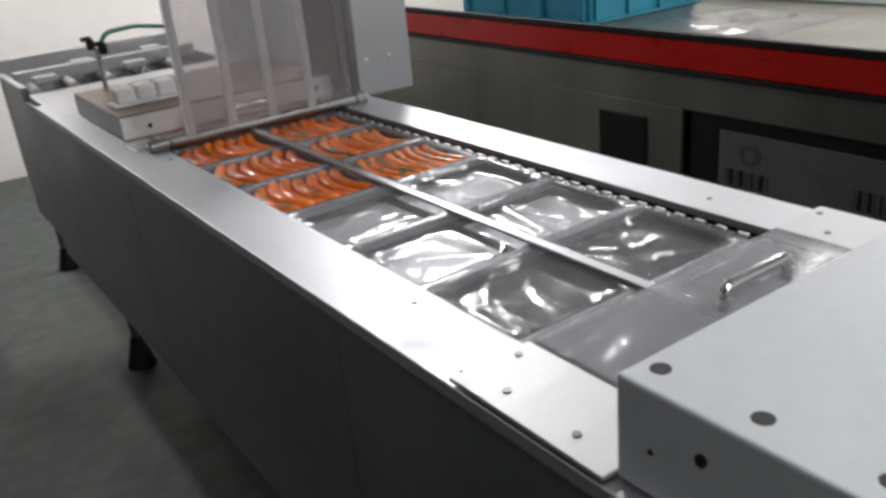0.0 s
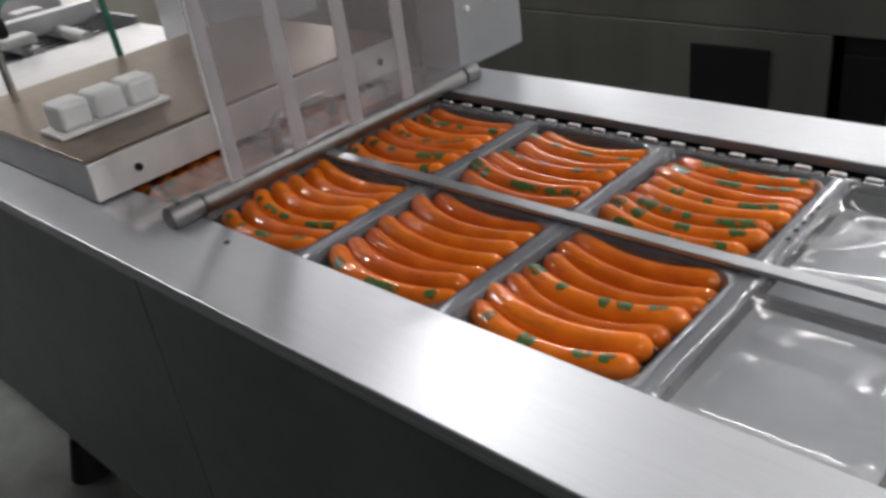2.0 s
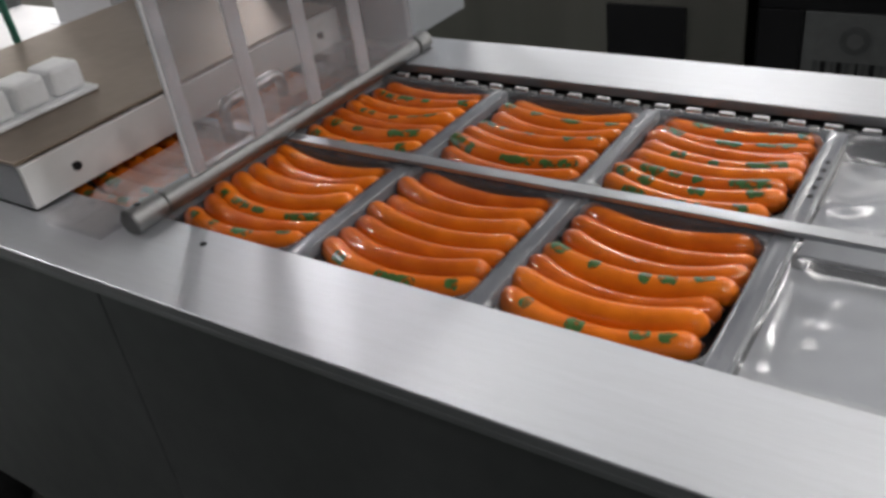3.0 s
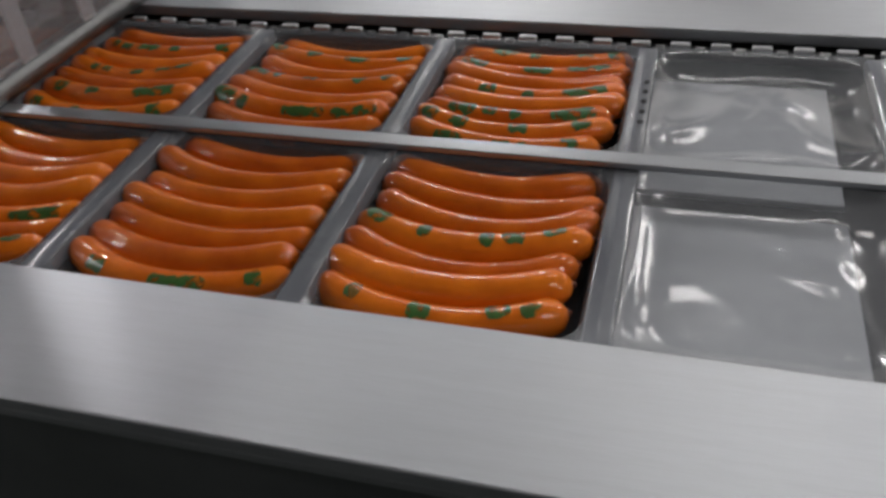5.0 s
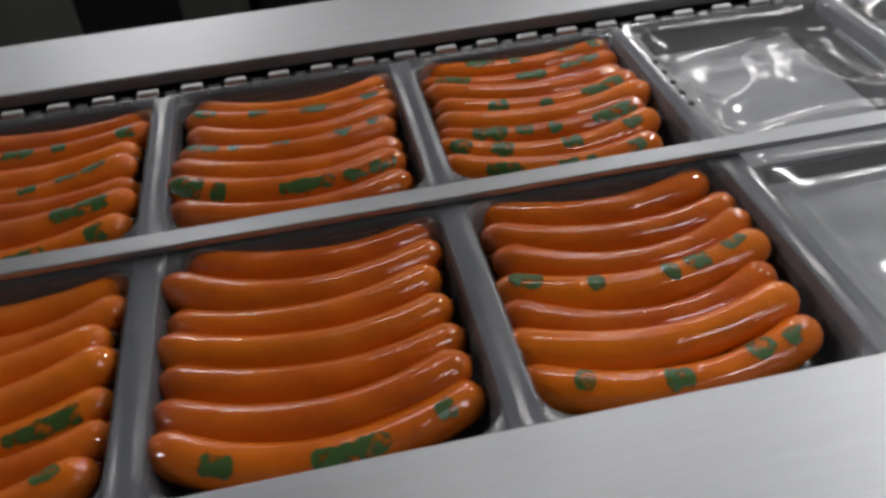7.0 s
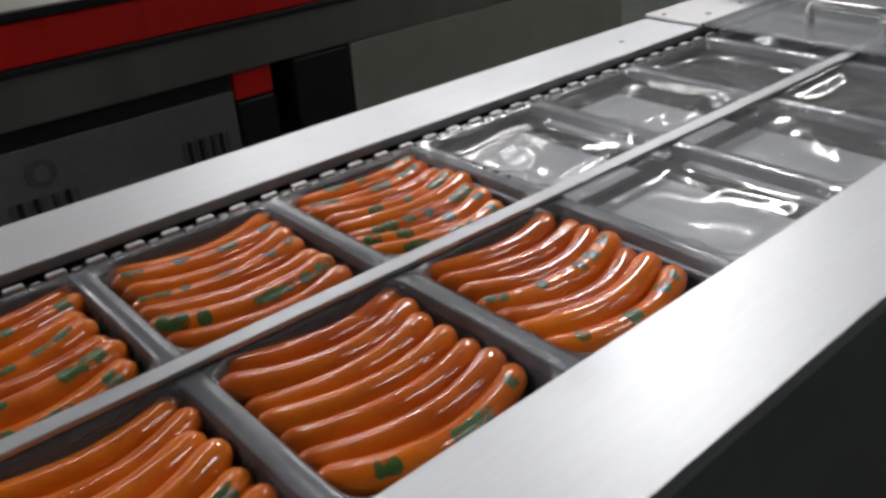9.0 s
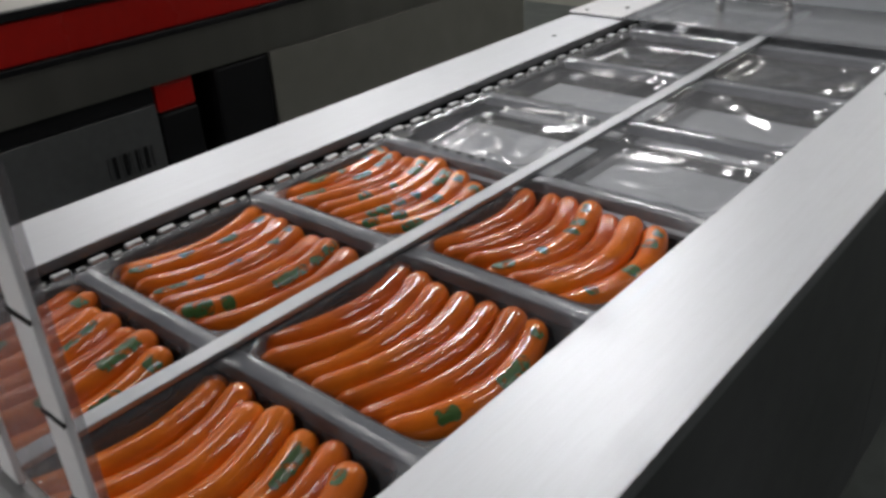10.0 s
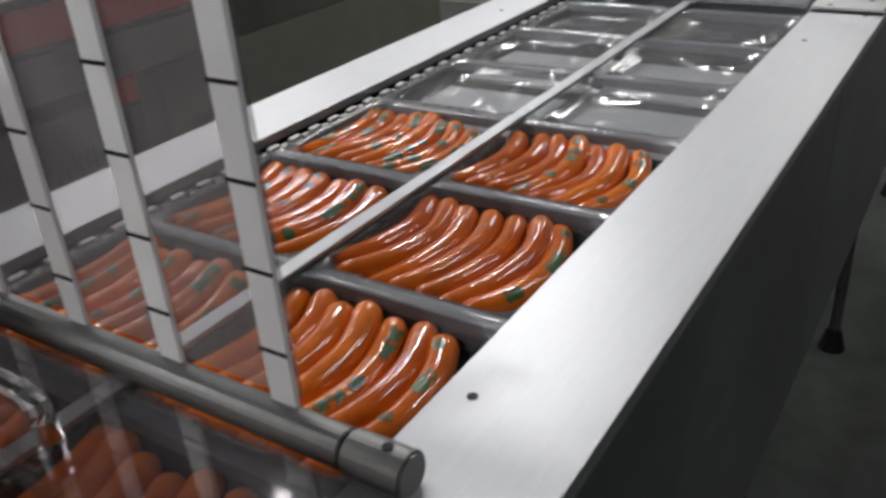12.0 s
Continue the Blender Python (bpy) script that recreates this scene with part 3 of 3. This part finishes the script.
part("belt", box(0.413, 0.989, 2.305, 2.65, 0.90, 0.93, 0.004), SHEET, outf)
for i in range(9):
    part("belt_rib", box(0.42, 0.982, 2.32 + i * 0.036, 2.332 + i * 0.036, 0.9302, 0.936, 0.002), DARKSTEEL, outf)
part("end_frame", box(0.40, 1.0, 2.662, 2.69, 0.60, 1.02, 0.004), SHEET, outf)
for fx in (0.55, 0.93):
    part("under_beam", box(fx - 0.02, fx + 0.02, 2.691, 3.44, 0.50, 0.54, 0.003), DARKSTEEL, outf)
    part("leg", rod((fx, 3.40, 0.03), (fx, 3.40, 0.499), 0.014), DARKSTEEL, outf)
    part("foot", rod((fx, 3.40, 0), (fx, 3.40, 0.10), 0.045, 24, 0.016), BLACK, outf, "black rubber foot")
part("cross_frame", box(0.413, 0.989, 2.46, 2.49, 0.955, 1.0, 0.004), SHEET, outf)
carton = thing("white_carton", "small row of white pots on the hood", "carton")
part("tray", box(0.47, 0.63, 1.55, 1.612, 1.011, 1.017, 0.002), WHITE, carton)
for i in range(3):
    part("pot", box(0.48 + i * 0.049, 0.523 + i * 0.049, 1.557, 1.604, 1.0175, 1.052, 0.006), WHITE, carton)
valve = thing("black_valve", "pair of small black valves on a thin post", "valve")
part("post", rod((0.52, 1.80, 1.011), (0.52, 1.80, 1.12), 0.006), POLISHED, valve)
for kx, kz in ((0.507, 1.115), (0.535, 1.10)):
    part("knob", box(kx - 0.009, kx + 0.009, 1.79, 1.81, kz, kz + 0.03, 0.006), BLACK, valve)
    part("lever", box(kx - 0.02, kx + 0.004, 1.797, 1.803, kz + 0.022, kz + 0.034, 0.002), BLACK, valve)
hose = solid("green_hose", tube(bend([(0.535, 1.80, 1.13), (0.55, 1.81, 1.15), (0.64, 1.86, 1.15), (0.74, 1.90, 1.13), (0.75, 1.91, 0.9555)], 0.02), 0.006), mat("green_hose_rubber", (0.05, 0.2, 0.14), 0.4, 0, 0.1, 20), "thin green rubber hose over the machine", "hose", smooth=True)
deck = tagged(new("rear_deck", finish("rear_deck", box(0.413, 1.0, 1.87, 2.30, 0.94, 0.955, 0.003), SHEET)), "flat steel deck behind the clear hood", "deck")

# ---- the machine behind ----
XB = 1.9
other = thing("conveyor_machine", "long steel conveyor machine with a red band", "conveyor")
part("red_band", box(XB - 0.012, XB, -0.93, 4.5, 0.885, 0.966, 0.003), RED, other, "glossy red band")
part("trim", box(XB - 0.02, XB, -0.93, 4.5, 0.967, 0.986, 0.003), BLACK, other)
part("trim", box(XB - 0.02, XB, -0.93, 4.5, 0.869, 0.884, 0.003), BLACK, other)
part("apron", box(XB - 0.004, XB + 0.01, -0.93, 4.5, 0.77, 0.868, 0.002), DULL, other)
part("apron", box(XB - 0.004, XB + 0.01, -0.93, 0.138, 0.12, 0.768, 0.002), OLIVE, other, "dull olive-grey steel panel")
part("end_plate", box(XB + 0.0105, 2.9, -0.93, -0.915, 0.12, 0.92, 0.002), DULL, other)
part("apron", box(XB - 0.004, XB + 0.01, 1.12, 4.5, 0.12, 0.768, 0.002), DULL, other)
# flat dark rectangle laid on the lower apron
part("dark_panel", box(XB - 0.012, XB - 0.005, 1.25, 1.44, 0.50, 0.725, 0.002), BLACK, other, "dark rectangle on the steel apron")
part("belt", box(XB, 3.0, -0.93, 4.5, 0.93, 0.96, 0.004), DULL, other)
part("body", box(XB + 0.16, 2.9, -0.91, 4.4, 0.0, 0.92, 0.01), INSIDE, other)
part("floor_box", box(XB + 0.0, XB + 0.15, 0.142, 0.30, 0.42, 0.765, 0.006), BLACK, other, "black control box")
part("red_cap", box(XB + 0.01, XB + 0.1, 0.355, 0.455, 0.70, 0.768, 0.008), RED, other, "red plastic cap")
part("black_unit", box(XB + 0.012, XB + 0.12, 0.35, 0.452, 0.45, 0.698, 0.008), BLACK, other)
part("black_frame", box(XB + 0.012, XB + 0.03, 0.46, 1.10, 0.728, 0.769, 0.003), BLACK, other)
part("black_frame", box(XB + 0.012, XB + 0.03, 1.005, 1.10, 0.40, 0.727, 0.003), BLACK, other)
FADED = mat("faded_print", (0.055, 0.057, 0.058), 0.6, 0, 0.3, 30)
board = part("carton_board", box(XB + 0.014, XB + 0.034, 0.458, 1.003, 0.45, 0.726, 0.003), mat("grey_board", (0.085, 0.088, 0.088), 0.5, 0, 0.2, 5), other, "grey printed board")
for i in range(9):
    part("bar", box(XB + 0.011, XB + 0.0135, 0.49 + i * 0.013, 0.49 + i * 0.013 + (0.008 if i % 3 else 0.004), 0.590, 0.640), BLACK if i % 2 else FADED, board)
    part("bar", box(XB + 0.011, XB + 0.0135, 0.84 + i * 0.016, 0.84 + i * 0.016 + (0.010 if i % 3 else 0.005), 0.575, 0.620), BLACK if i % 2 else FADED, board)
for r0, tone in ((0.030, FADED), (0.016, board.data.materials[0])):
    part("emblem", rod((XB + 0.0135 - 0.0015 * (r0 < 0.03), 0.90, 0.668), (XB + 0.0110 - 0.0015 * (r0 < 0.03), 0.90, 0.668), r0, 24), tone, board, "faded round printed emblem")
crate = thing("blue_crate", "blue plastic crate on the conveyor", "crate")
part("body", box(1.99, 2.5, 1.57, 2.25, 0.962, 1.2, 0.01), BLUE, crate)
for i in range(4):
    part("rib", box(1.975, 1.989, 1.59 + i * 0.205, 1.62 + i * 0.205, 0.97, 1.19, 0.003), BLUE, crate)
    part("end_rib", box(2.0 + i * 0.15, 2.03 + i * 0.15, 1.555, 1.569, 0.97, 1.19, 0.003), BLUE, crate)
part("rim", box(1.97, 2.52, 1.55, 2.27, 1.201, 1.23, 0.006), BLUE, crate)
part("foot_rim", box(1.972, 2.518, 1.552, 2.268, 0.9615, 0.9695, 0.003), BLUE, crate)
bm = bmesh.new()
bmesh.ops.create_grid(bm, x_segments=26, y_segments=30, size=0.5)
for v in bm.verts:
    x, y = v.co.x, v.co.y
    edge = max(0, 1 - (2 * max(abs(x), abs(y))) ** 4)
    p = Vector((x * 4, y * 4, 2.0))
    lump = 0.5 + 0.5 * noise.noise(p) + 0.35 * abs(noise.noise(p * 2.4)) + 0.2 * abs(noise.noise(p * 5))
    v.co = (2.2 + x * 0.36, 1.16 + y * 0.42, 0.962 + edge * 0.024 * lump)
solid("plastic_bag", bm, FILMLOOSE, "crumpled clear plastic sheet lying on the conveyor", "plastic sheet", smooth=True)
slat = thing("slatted_tray", "pale yellow slatted tray on the conveyor", "tray")
part("tray_base", box(2.62, 2.98, 0.6, 1.7, 0.962, 1.0, 0.004), WHITE, slat)
for i in range(14):
    part("slat", box(2.63, 2.97, 0.62 + i * 0.077, 0.66 + i * 0.077, 1.001, 1.03, 0.006), YELLOW, slat)
tower = thing("metal_cabinet", "tall grey sheet metal cabinet behind the column", "cabinet")
part("sheet", box(0.945, 1.20, 1.92, 2.08, 0.956, 1.74, 0.004), BOXPAINT, tower)
part("edge_strip", box(0.934, 0.9445, 1.915, 2.085, 0.956, 1.74, 0.001), SHEET, tower)
shelf = tagged(new("wall_shelf", finish("wall_shelf", box(0.9, 1.9, ry1 - 0.12, ry1 - 0.001, 1.33, 1.37, 0.004), mat("brown_wood", (0.16, 0.09, 0.06), 0.5, 0, 0.2, 8))), "narrow dark brown shelf on the pale wall", "shelf")
pack = thing("pipe_rack", "low rack of pale grey pipes and fittings on the outfeed table", "pipe rack")
PIPEGREY = mat("pale_grey_plastic", (0.42, 0.42, 0.42), 0.45, 0, 0.15, 14, 0.05, 60)
for i in range(5):
    part("pipe", rod((0.44 + i * 0.11, 2.31, 0.952), (0.46 + i * 0.11, 2.63, 0.952), 0.0155, 14), PIPEGREY, pack)
for i, (a, b) in enumerate(((0.45, 2.36), (0.60, 2.52), (0.72, 2.34), (0.84, 2.55))):
    part("fitting", box(a, a + 0.07, b, b + 0.05, 0.968, 0.99 + 0.008 * (i % 2), 0.006), PIPEGREY, pack)
